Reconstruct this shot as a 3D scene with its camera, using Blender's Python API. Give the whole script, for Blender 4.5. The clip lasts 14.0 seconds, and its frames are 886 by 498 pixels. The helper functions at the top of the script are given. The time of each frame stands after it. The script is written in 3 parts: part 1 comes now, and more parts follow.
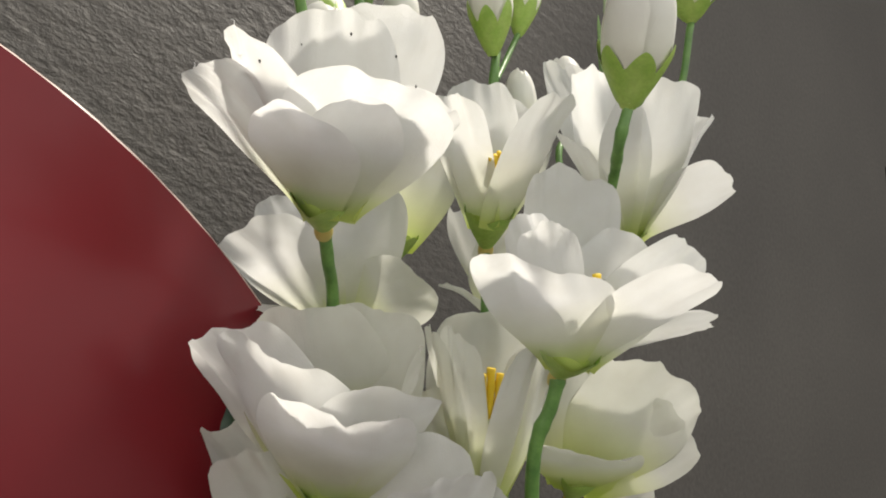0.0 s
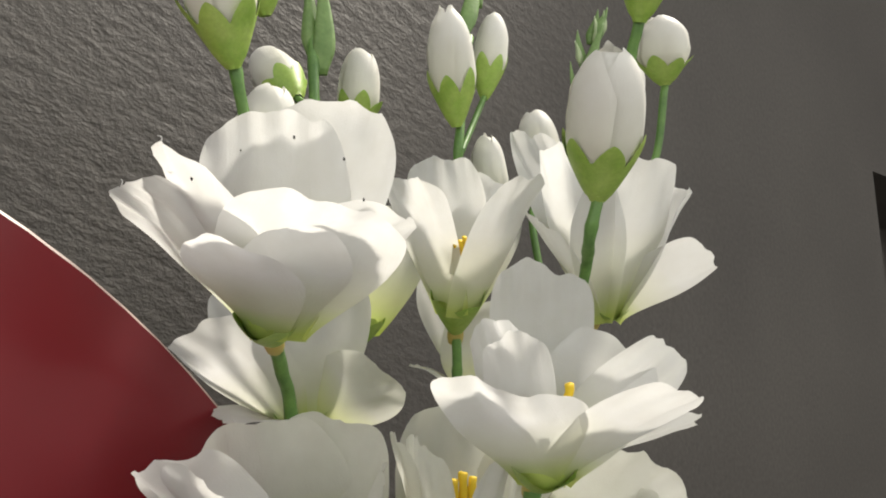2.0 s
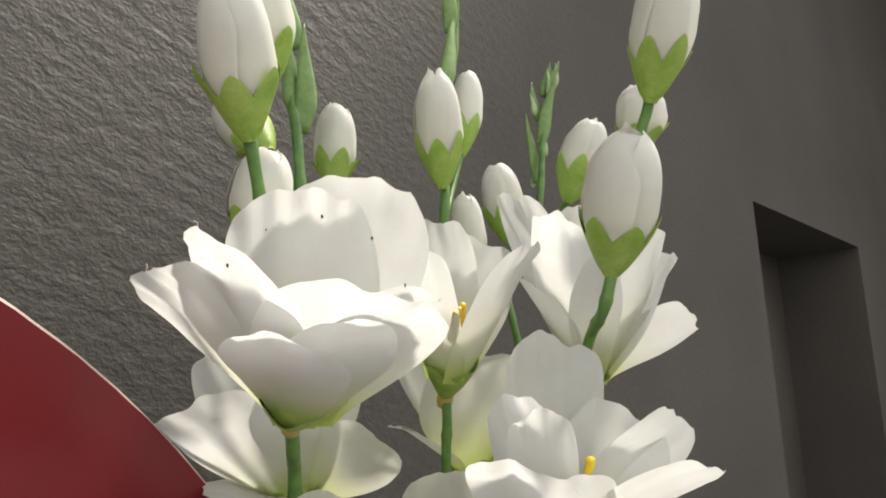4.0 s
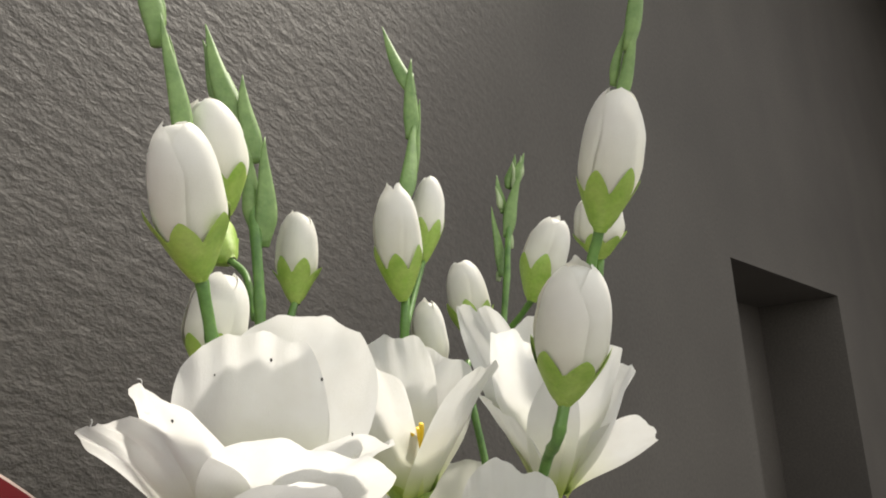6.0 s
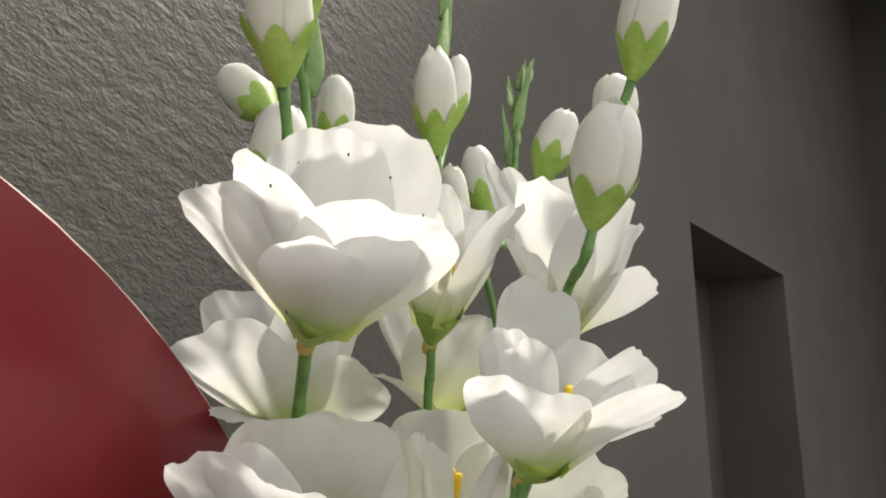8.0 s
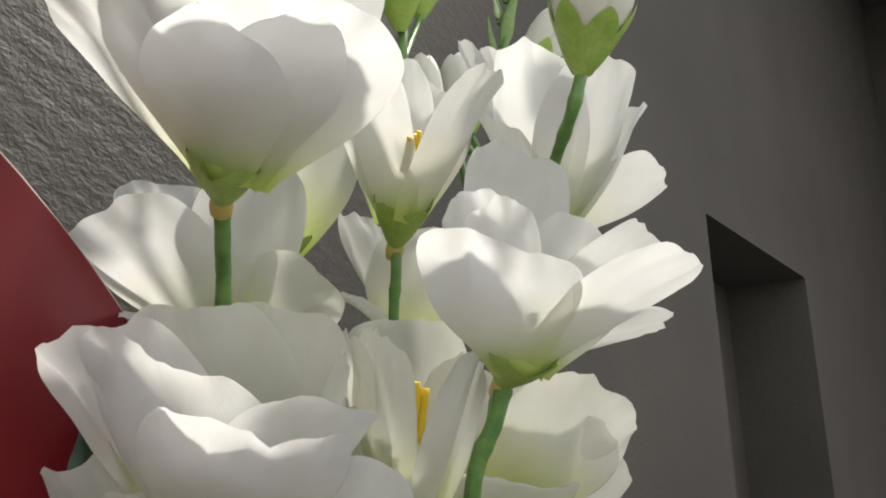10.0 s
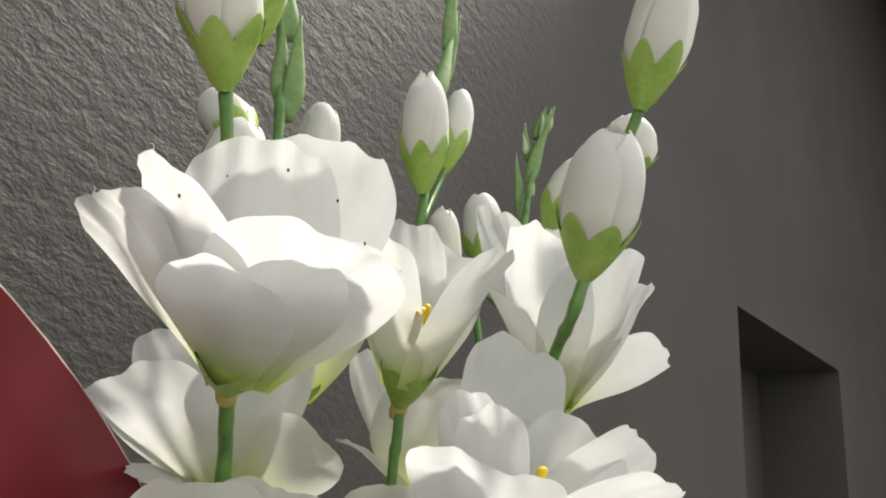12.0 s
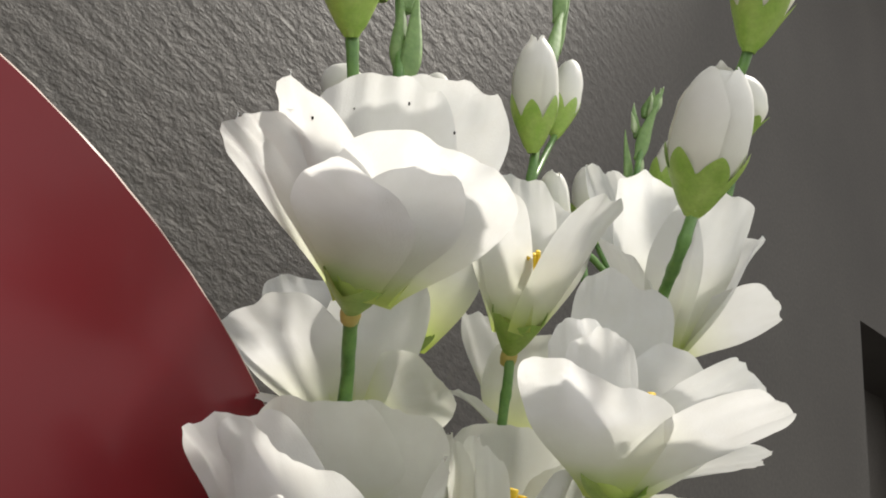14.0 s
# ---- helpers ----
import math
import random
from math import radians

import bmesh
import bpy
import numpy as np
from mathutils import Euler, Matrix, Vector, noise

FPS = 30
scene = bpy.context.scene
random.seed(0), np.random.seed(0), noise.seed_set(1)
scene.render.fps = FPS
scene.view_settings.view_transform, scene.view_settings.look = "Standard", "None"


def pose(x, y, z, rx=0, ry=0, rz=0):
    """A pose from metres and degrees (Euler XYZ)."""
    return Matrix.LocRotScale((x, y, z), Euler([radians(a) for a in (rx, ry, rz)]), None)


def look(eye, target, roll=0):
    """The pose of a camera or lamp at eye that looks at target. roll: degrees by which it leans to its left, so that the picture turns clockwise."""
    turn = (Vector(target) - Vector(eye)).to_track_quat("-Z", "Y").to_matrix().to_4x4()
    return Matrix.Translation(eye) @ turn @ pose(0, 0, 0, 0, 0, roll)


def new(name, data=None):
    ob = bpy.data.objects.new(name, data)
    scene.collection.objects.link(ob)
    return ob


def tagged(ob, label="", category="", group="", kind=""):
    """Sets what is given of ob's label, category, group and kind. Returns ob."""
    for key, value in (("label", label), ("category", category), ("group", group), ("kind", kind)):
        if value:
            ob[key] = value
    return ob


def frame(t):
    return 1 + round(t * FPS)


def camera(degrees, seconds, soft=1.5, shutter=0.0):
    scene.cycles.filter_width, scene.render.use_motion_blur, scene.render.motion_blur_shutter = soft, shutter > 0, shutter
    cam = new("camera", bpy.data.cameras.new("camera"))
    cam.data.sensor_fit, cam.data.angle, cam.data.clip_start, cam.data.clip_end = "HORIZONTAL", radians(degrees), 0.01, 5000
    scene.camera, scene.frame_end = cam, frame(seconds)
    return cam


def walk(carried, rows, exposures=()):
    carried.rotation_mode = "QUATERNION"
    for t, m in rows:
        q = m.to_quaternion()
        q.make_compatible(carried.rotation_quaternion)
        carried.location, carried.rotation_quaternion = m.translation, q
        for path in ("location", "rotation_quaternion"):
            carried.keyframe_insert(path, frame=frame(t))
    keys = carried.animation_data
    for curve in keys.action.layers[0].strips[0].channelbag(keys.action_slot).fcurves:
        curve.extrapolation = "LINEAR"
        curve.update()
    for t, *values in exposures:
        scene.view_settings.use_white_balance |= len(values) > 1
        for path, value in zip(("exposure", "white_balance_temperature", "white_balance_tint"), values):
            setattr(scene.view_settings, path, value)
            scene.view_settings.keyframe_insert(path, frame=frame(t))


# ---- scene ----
cam = camera(54.6, 14.0, soft=1.9)
METRES, EYE = 0.38, 0.50
ROWS = [
    (0.0, 0.0, 0.0, 0.0, 0.0, 0.0, -0.0),
    (0.5, 0.0049, 0.0087, -0.0077, -0.17, -0.18, 0.27),
    (1.0, 0.0078, 0.0066, -0.0015, 0.07, -0.32, 0.6),
    (1.5, 0.0107, 0.0234, -0.0005, 0.4, -0.66, 1.0),
    (2.0, 0.0238, 0.0448, 0.0768, -0.53, -0.33, 1.96),
    (2.2, 0.0158, 0.0526, 0.0895, -0.52, -0.72, 2.5),
    (4.3, -0.0763, 0.0561, 0.1232, -9.73, 0.9, 1.75),
    (4.5, -0.0755, 0.0576, 0.1229, -9.6, 1.54, 1.48),
    (5.0, -0.072, 0.0646, 0.1312, -9.1, 2.18, 1.31),
    (5.5, -0.0706, 0.0792, 0.1574, -8.88, 2.04, 1.68),
    (6.0, -0.0482, 0.0465, 0.1849, -9.88, 2.84, 2.61),
    (6.5, -0.0819, -0.0023, 0.1975, -10.89, 3.47, 2.05),
    (7.0, -0.1029, 0.0094, 0.1767, -11.64, 3.68, 1.2),
    (7.5, -0.1264, 0.0033, 0.1178, -12.6, 2.96, 0.15),
    (8.0, -0.1363, -0.0032, 0.0662, -13.46, 1.62, -0.8),
    (8.2, -0.1368, -0.0013, 0.0474, -13.48, 1.26, -1.4),
    (10.3, -0.0637, 0.1224, -0.0461, -12.3, 4.5, 0.3),
    (10.5, -0.0657, 0.1258, -0.0225, -12.87, 5.03, -0.21),
    (11.0, -0.0744, 0.1236, 0.0114, -13.52, 5.54, -1.22),
    (11.5, -0.0736, 0.1125, 0.0274, -13.38, 5.79, -2.66),
    (12.0, -0.0543, 0.0837, 0.0522, -10.25, 6.45, -4.4),
    (12.5, -0.0535, 0.0909, 0.0246, -5.09, 6.13, -5.56),
    (13.0, -0.0891, 0.075, -0.0117, -2.13, 6.43, -6.43),
    (13.5, -0.0627, 0.0525, -0.0052, -1.98, 7.83, -6.29),
    (14.0, -0.0553, 0.0627, -0.0145, -3.23, 7.82, -5.62),
]
# the flowers and the path are given in the upright of the first view, which itself tips back a little
LEVEL = Matrix.Translation((0, 0, EYE)) @ pose(0, 0, 0, 9.5) @ Matrix.Translation((0, 0, -EYE))
walk(cam, [(t, LEVEL @ pose(METRES * x, METRES * y, EYE + METRES * z, 90 + pitch, roll, yaw)) for t, x, y, z, yaw, pitch, roll in ROWS],
     exposures=[(0.0, 1.08, 7000, 9), (2.2, 1.08, 7000, 9), (4.5, 1.14, 7000, 9), (7.5, 1.18, 7000, 9), (10.5, 1.05, 6750, 9), (14.0, 1.08, 6800, 9)])

# ---- light ----
SUN = Vector((0.48, 0.34, 0.80)).normalized()
world = bpy.data.worlds.new("sky")
scene.world = world
world.use_nodes = True
wn = world.node_tree.nodes
sky = wn.new("ShaderNodeTexSky")
sky.sky_type, sky.sun_disc = "NISHITA", False
sky.sun_elevation = math.asin(SUN.z)
sky.sun_rotation = math.atan2(SUN.x, SUN.y)
haze = wn.new("ShaderNodeHueSaturation")
haze.inputs["Saturation"].default_value = 0.12
world.node_tree.links.new(sky.outputs[0], haze.inputs["Color"])
world.node_tree.links.new(haze.outputs[0], wn["Background"].inputs[0])
wn["Background"].inputs[1].default_value = 0.155
lamp = bpy.data.lights.new("sun", "SUN")
lamp.energy, lamp.angle, lamp.color = 2.4, radians(6.0), (1.0, 0.96, 0.90)
new("sun", lamp).matrix_world = look(SUN * 3, (0, 0, 0))


# ---- materials ----
class Mat:
    """A principled material with short ways to its nodes."""
    def __init__(self, name, color=(0.5, 0.5, 0.5), rough=0.5, **kw):
        self.m = bpy.data.materials.new(name)
        self.m.use_nodes = True
        self.n, self.l = self.m.node_tree.nodes, self.m.node_tree.links
        self.p = self.n["Principled BSDF"]
        self.p.inputs["Base Color"].default_value = (*color, 1)
        self.p.inputs["Roughness"].default_value = rough
        for k, v in kw.items():
            self.p.inputs[k.replace("_", " ")].default_value = v
        self.co = self.n.new("ShaderNodeTexCoord")

    def noise(self, scale, detail=4, rough=0.55, stretch=None, kind="Object"):
        t = self.n.new("ShaderNodeTexNoise")
        t.inputs["Scale"].default_value, t.inputs["Detail"].default_value, t.inputs["Roughness"].default_value = scale, detail, rough
        src = self.co.outputs[kind]
        if stretch:
            mp = self.n.new("ShaderNodeMapping")
            mp.vector_type = "TEXTURE"
            mp.inputs["Scale"].default_value = [1 / v for v in stretch[:3]]
            if len(stretch) > 3:
                mp.inputs["Rotation"].default_value = (0, radians(stretch[3]), 0)
            self.l.new(src, mp.inputs[0])
            src = mp.outputs[0]
        self.l.new(src, t.inputs[0])
        return t.outputs[0]

    def ramp(self, fac, *stops):
        r = self.n.new("ShaderNodeValToRGB")
        e = r.color_ramp.elements
        while len(e) < len(stops):
            e.new(0.5)
        for el, (pos, col) in zip(e, stops):
            el.position, el.color = pos, (*col, 1)
        self.l.new(fac, r.inputs[0])
        return r.outputs[0]

    def mix(self, a, b, fac, kind="MIX"):
        x = self.n.new("ShaderNodeMix")
        x.data_type, x.blend_type = "RGBA", kind
        for i, v in ((0, fac), (6, a), (7, b)):
            if isinstance(v, (float, int)):
                x.inputs[i].default_value = v
            elif isinstance(v, tuple):
                x.inputs[i].default_value = (*v, 1)
            else:
                self.l.new(v, x.inputs[i])
        return x.outputs[2]

    def bump(self, h, dist, strength=1.0, prev=None):
        b = self.n.new("ShaderNodeBump")
        b.inputs["Strength"].default_value, b.inputs["Distance"].default_value = strength, dist
        self.l.new(h, b.inputs["Height"])
        if prev:
            self.l.new(prev, b.inputs["Normal"])
        return b.outputs[0]

    def color(self, sock):
        self.l.new(sock, self.p.inputs["Base Color"])

    def normal(self, sock):
        self.l.new(sock, self.p.inputs["Normal"])


def petal_material(name, tip, heart, glow, clear=0.57):
    """Woven satin petal cloth: white, greenish towards its base, letting light through."""
    k = Mat(name, tip, 0.5)
    uv = k.n.new("ShaderNodeSeparateXYZ")
    k.l.new(k.co.outputs["UV"], uv.inputs[0])
    col = k.ramp(uv.outputs[1], (0.06, glow), (0.30, heart), (0.62, tip), (1.0, tip))
    col = k.mix(col, k.ramp(k.noise(90, 3), (0.3, (0.93, 0.92, 0.9)), (0.7, (1, 1, 1))), 1.0, "MULTIPLY")
    k.color(col)
    vein = k.noise(14, 3, 0.5, (9, 0.7, 1), "UV")
    weave = k.noise(1800, 2)
    nrm = k.bump(weave, 0.00012, 0.5, k.bump(vein, 0.0012, 0.07))
    k.normal(nrm)
    k.p.inputs["Sheen Weight"].default_value = 0.15
    k.p.inputs["Specular IOR Level"].default_value = 0.35
    tr = k.n.new("ShaderNodeBsdfTranslucent")
    k.l.new(col, tr.inputs[0])
    k.l.new(nrm, tr.inputs[1])
    ms = k.n.new("ShaderNodeMixShader")
    ms.inputs[0].default_value = clear
    k.l.new(k.p.outputs[0], ms.inputs[1])
    k.l.new(tr.outputs[0], ms.inputs[2])
    k.l.new(ms.outputs[0], k.n["Material Output"].inputs[0])
    return k.m


WHITE = petal_material("white_satin", (0.78, 0.785, 0.78), (0.77, 0.78, 0.66), (0.62, 0.72, 0.22))
CREAM = petal_material("cream_satin", (0.78, 0.785, 0.73), (0.74, 0.78, 0.42), (0.58, 0.70, 0.14))
IVORY = petal_material("ivory_satin", (0.80, 0.795, 0.75), (0.79, 0.79, 0.68), (0.70, 0.76, 0.40), 0.22)


def green_material(name, a, b, rough):
    k = Mat(name, a, rough)
    k.color(k.mix(k.ramp(k.noise(160, 4), (0.3, a), (0.7, b)), k.ramp(k.noise(900, 2), (0.35, (0.88, 0.88, 0.88)), (0.65, (1, 1, 1))), 1.0, "MULTIPLY"))
    k.normal(k.bump(k.noise(500, 3), 0.0003, 0.4))
    k.p.inputs["Subsurface Weight"].default_value = 0.15
    k.p.inputs["Subsurface Radius"].default_value = (0.002, 0.003, 0.001)
    return k.m


SEPAL = green_material("sepal_green", (0.25, 0.42, 0.06), (0.40, 0.54, 0.13), 0.45)
STEM = green_material("stem_green", (0.07, 0.17, 0.035), (0.15, 0.29, 0.07), 0.4)
BRACT = green_material("shoot_green", (0.11, 0.21, 0.055), (0.21, 0.33, 0.11), 0.55)
LEAF = green_material("leaf_green", (0.012, 0.035, 0.015), (0.025, 0.06, 0.025), 0.4)
JOINT = Mat("joint_resin", (0.45, 0.36, 0.10), 0.4).m
YELLOW = Mat("stamen_yellow", (0.85, 0.58, 0.03), 0.55).m
SPECK = Mat("dark_speck", (0.03, 0.028, 0.025), 0.7).m
LINT = Mat("white_lint", (0.8, 0.8, 0.78), 0.9).m


def wall_material():
    k = Mat("dark_plaster", (0.1, 0.095, 0.09), 0.62)
    big = k.noise(5, 4)
    k.color(k.mix(k.ramp(big, (0.3, (0.062, 0.054, 0.047)), (0.7, (0.088, 0.078, 0.068))), k.ramp(k.noise(260, 4), (0.35, (0.7, 0.7, 0.7)), (0.7, (1, 1, 1))), 1.0, "MULTIPLY"))
    pos = k.n.new("ShaderNodeSeparateXYZ")
    k.l.new(k.co.outputs["Object"], pos.inputs[0])
    shade_fade = k.n.new("ShaderNodeMapRange")
    for i, v in enumerate((0.0, 0.40, 1.0, 0.10)):
        shade_fade.inputs[1 + i].default_value = v
    k.l.new(pos.outputs[0], shade_fade.inputs[0])

    def faded(height):
        # relief flattened along the wall, standing in for shade that hides the coarse finish
        m = k.n.new("ShaderNodeMath")
        m.operation = "MULTIPLY"
        k.l.new(height, m.inputs[0])
        k.l.new(shade_fade.outputs[0], m.inputs[1])
        return m.outputs[0]
    fine = k.bump(faded(k.noise(420, 4, 0.6, (0.9, 1, 1.15, 18))), 0.0016, 0.35)
    k.normal(k.bump(faded(k.noise(115, 4, 0.6, (0.75, 1, 1.25, 18))), 0.0058, 0.3, fine))
    return k.m


PLASTER = wall_material()


def red_material():
    k = Mat("red_lacquer", (0.30, 0.015, 0.02), 0.34, Coat_Weight=0.05, Coat_Roughness=0.12, Specular_IOR_Level=0.22)
    k.color(k.ramp(k.noise(7, 3), (0.3, (0.125, 0.007, 0.011)), (0.7, (0.175, 0.010, 0.016))))
    k.normal(k.bump(k.noise(14, 2), 0.002, 0.25))
    return k.m


RED = red_material()
RIM = Mat("pale_cut_edge", (0.45, 0.34, 0.30), 0.4).m
FLOOR = Mat("grey_stone", (0.16, 0.155, 0.15), 0.6)
FLOOR.color(FLOOR.ramp(FLOOR.noise(30, 5), (0.3, (0.12, 0.115, 0.11)), (0.7, (0.2, 0.195, 0.19))))
FLOOR = FLOOR.m


# ---- mesh helpers ----
def mesh_object(name, verts, faces, material, parent=None, label="", uvs=None, smooth=True):
    me = bpy.data.meshes.new(name)
    me.from_pydata([tuple(v) for v in verts], [], faces)
    me.materials.append(material)
    if smooth:
        me.polygons.foreach_set("use_smooth", [True] * len(me.polygons))
    if uvs:
        lay = me.uv_layers.new(name="UVMap")
        for lp in me.loops:
            lay.data[lp.index].uv = uvs[lp.vertex_index]
    me.update()
    ob = new(name, me)
    if parent is not None:
        ob.parent = parent
    if label:
        ob["label"] = label
    return ob


def grid_faces(nu, nv, wrap=False):
    """Faces of nv rows of nu points each."""
    out = []
    for j in range(nv - 1):
        for i in range(nu if wrap else nu - 1):
            a, b = j * nu + i, j * nu + (i + 1) % nu
            out.append((a, b, b + nu, a + nu))
    return out


def smooth(a, b, x):
    x = min(1, max(0, (x - a) / (b - a)))
    return x * x * (3 - 2 * x)


def spline(points, n):
    """n points evenly spread on a smooth curve through the given ones."""
    p = [Vector(q) for q in points]
    p = [p[0] * 2 - p[1]] + p + [p[-1] * 2 - p[-2]]
    out = []
    for k in range(n):
        x = k / (n - 1) * (len(p) - 3)
        i = min(int(x), len(p) - 4)
        t = x - i
        a, b, c, d = p[i:i + 4]
        out.append(0.5 * ((2 * b) + (c - a) * t + (2 * a - 5 * b + 4 * c - d) * t * t + (3 * b - a - 3 * c + d) * t ** 3))
    return out


def frame_of(d):
    d = d.normalized()
    s = d.cross(Vector((0.3, -0.8, 0.52))).normalized()
    return s, d.cross(s)


def tube(name, points, radius, material, parent, label="", knots=(), n=30, sides=10, taper=1.0, wobble=0.06):
    """A stem along a smooth curve, swollen at its knots (fractions of its length)."""
    c = spline(points, n)
    verts = []
    for k, p in enumerate(c):
        d = c[min(k + 1, n - 1)] - c[max(k - 1, 0)]
        s, q = frame_of(d)
        x = k / (n - 1)
        r = radius * (1 + (taper - 1) * x) * (1 + sum(0.2 * math.exp(-((x - e) / 0.025) ** 2) for e in knots))
        for i in range(sides):
            a = 2 * math.pi * i / sides
            rr = r * (1 + wobble * noise.noise(p * 300 + Vector((i * 1.7, 0, 0))))
            verts.append(p + (s * math.cos(a) + q * math.sin(a)) * rr)
    faces = grid_faces(sides, n, True)
    faces += [tuple(range(sides))[::-1], tuple(range((n - 1) * sides, n * sides))]
    return mesh_object(name, verts, faces, material, parent, label)


def petal(parent, base, axis, tip, width, bow=0.12, cup=0.18, curl=0.0, wave=0.05, notch=0.0, seed=1, material=None, face=None, square=2.8, pinch=0.22, ring=0.0034, slant=0.0, label=""):
    """One cloth petal from the flower's heart to its tip. bow: how far its middle bellies outward; cup: how far its edges turn inward;
    curl: its tip rolls outward; wave: ruffled rim; notch: a dent in the rim; face: its outward side where the axis does not tell;
    slant: the rim is higher at one edge."""
    b, t, a = Vector(base), Vector(tip), Vector(axis).normalized()
    along = t - b
    out = along - a * along.dot(a)
    b = b + out.normalized() * ring - a * 0.005
    along = t - b
    bow *= 0.5
    cup *= 0.75
    length = along.length
    r = Vector(face) if face else along - a * along.dot(a)
    r = (r - along * (r.dot(along) / length ** 2)).normalized()
    side = along.cross(r).normalized()
    end = t - r * curl * length * 0.6
    c1 = b + a * 0.25 * length + r * bow * length
    c2 = b + (end - b) * 0.72 + r * bow * 0.9 * length
    nu, nv = 35, 31
    verts, uvs = [], []
    for j in range(nv):
        for i in range(nu):
            u = math.sin((i / (nu - 1) - 0.5) * math.pi)
            rim = 0.56 + 0.44 * max(0.0, 1 - abs(u) ** square) ** (1 / square)
            rim *= 1 - notch * math.exp(-(u / 0.3) ** 2)
            rim *= 1 + (0.05 + 0.5 * wave) * noise.noise(Vector((u * 2.3, seed * 5.1, 0.4))) + 0.45 * wave * noise.noise(Vector((u * 5.0, seed * 3.7, 1.3))) + 0.16 * wave * noise.noise(Vector((u * 15.0, seed * 1.7, 2.3)))
            rim *= 1 + slant * u
            v = j / (nv - 1) * rim
            m = 1 - v
            p = b * m ** 3 + c1 * 3 * m * m * v + c2 * 3 * m * v * v + end * v ** 3
            g = (pinch + (1 - pinch) * smooth(-0.16, 0.62, v)) * (1 + 0.06 * noise.noise(Vector((v * 3, seed * 3.3, u))))
            w = 0.5 * width * g
            p = p + side * (u * w)
            p = p - r * (cup * width * g * (u * u - 0.25))
            k = max(0.0, (v - 0.62) / 0.38)
            p = p + r * (curl * length * 0.6 * k * k)
            edge = max(v, abs(u) * (0.35 + 0.65 * v))
            ruffle = noise.noise(Vector((u * 1.7 + seed, v * 1.5, seed * 7.7)))
            ruffle += 0.6 * noise.noise(Vector((u * 3.8, v * 2.5 + seed, seed * 2.3))) * smooth(0.4, 1, edge)
            ruffle += 0.22 * noise.noise(Vector((u * 8.5, v * 3.0 - seed, seed * 1.9))) * smooth(0.75, 1, edge)
            lip = smooth(0.7, 1.0, edge) ** 2
            p = p + r * (wave * width * 2.2 * ruffle * smooth(0.25, 1.0, edge) + 0.05 * width * lip)
            verts.append(p)
            uvs.append((0.5 + 0.5 * u * (0.4 + 0.6 * v), v))
    return mesh_object("petal", verts, grid_faces(nu, nv), material or WHITE, parent, label, uvs)


def calyx(parent, joint, top, radius, teeth=5, seed=0, start=0.0021):
    """A green funnel of joined sepals from the stem's joint to the flower, with short uneven points round its rim."""
    j, t = Vector(joint), Vector(top)
    d = t - j
    s, q = frame_of(d)
    rng = random.Random(seed)
    tall = [rng.uniform(0.08, 0.38) for _ in range(teeth)]
    rows, n, verts = 14, 50, []
    for k in range(rows):
        for i in range(n):
            a = 2 * math.pi * i / n
            x = a * teeth / (2 * math.pi)
            lobe, x = int(x) % teeth, x % 1
            h = k / (rows - 1) * (1.0 + tall[lobe] * (1 - abs(2 * x - 1)) ** 0.9)
            r = start + (radius - start) * (0.35 * h + 0.65 * math.sin(min(h, 1.2) / 1.2 * math.pi / 2))
            r *= 1 + 0.025 * math.cos(teeth * a) + 0.02 * noise.noise(Vector((math.cos(a) * 3, math.sin(a) * 3, h * 3 + seed)))
            a += seed * 0.37
            verts.append(j + d * h + (s * math.cos(a) + q * math.sin(a)) * r)
    return mesh_object("calyx", verts, grid_faces(n, rows, True), SEPAL, parent, "green calyx with pointed sepals")


def swell(f):
    """The girth of a bud at a fraction of its height."""
    g = min(1.0, 0.05 + 0.93 * f)
    return (1 - abs(2 * g - 1) ** 3.0) ** 0.52 * (1.0 - 0.12 * f) * (0.62 + 0.38 * smooth(0, 0.45, f))


def bud_calyx(parent, b, d, radius, cover, seed, teeth=6):
    """The sepals that hold a bud: a round cup cut into uneven pointed lobes, some of them standing off."""
    s, q = frame_of(d)
    rng = random.Random(seed * 17 + int(radius * 1e6))
    tall = [rng.uniform(0.55, 1.15) for _ in range(teeth)]
    off = [rng.choice((0.0, 0.02, 0.05, 0.16)) for _ in range(teeth)]
    n, rows, verts = 70, 14, []
    for k in range(rows):
        for i in range(n):
            a = 2 * math.pi * i / n
            x = a * teeth / (2 * math.pi)
            lobe, x = int(x) % teeth, x % 1
            tooth = (1 - abs(2 * x - 1) ** 1.35) ** 0.95
            e = k / (rows - 1)
            f = -0.05 + e * (cover * 0.60 + 0.05 + cover * 0.52 * tooth * tall[lobe])
            rr = radius * max(0.20, smooth(-0.06, 0.0, f) * swell(max(0.0, f)) * (1.09 + (0.02 + off[lobe]) * tooth * smooth(0.6, 1, e)))
            a += seed * 0.7
            verts.append(b + d * f + (s * math.cos(a) + q * math.sin(a)) * rr)
    return mesh_object("calyx", verts, grid_faces(n, rows, True), SEPAL, parent, "green calyx with pointed sepals")


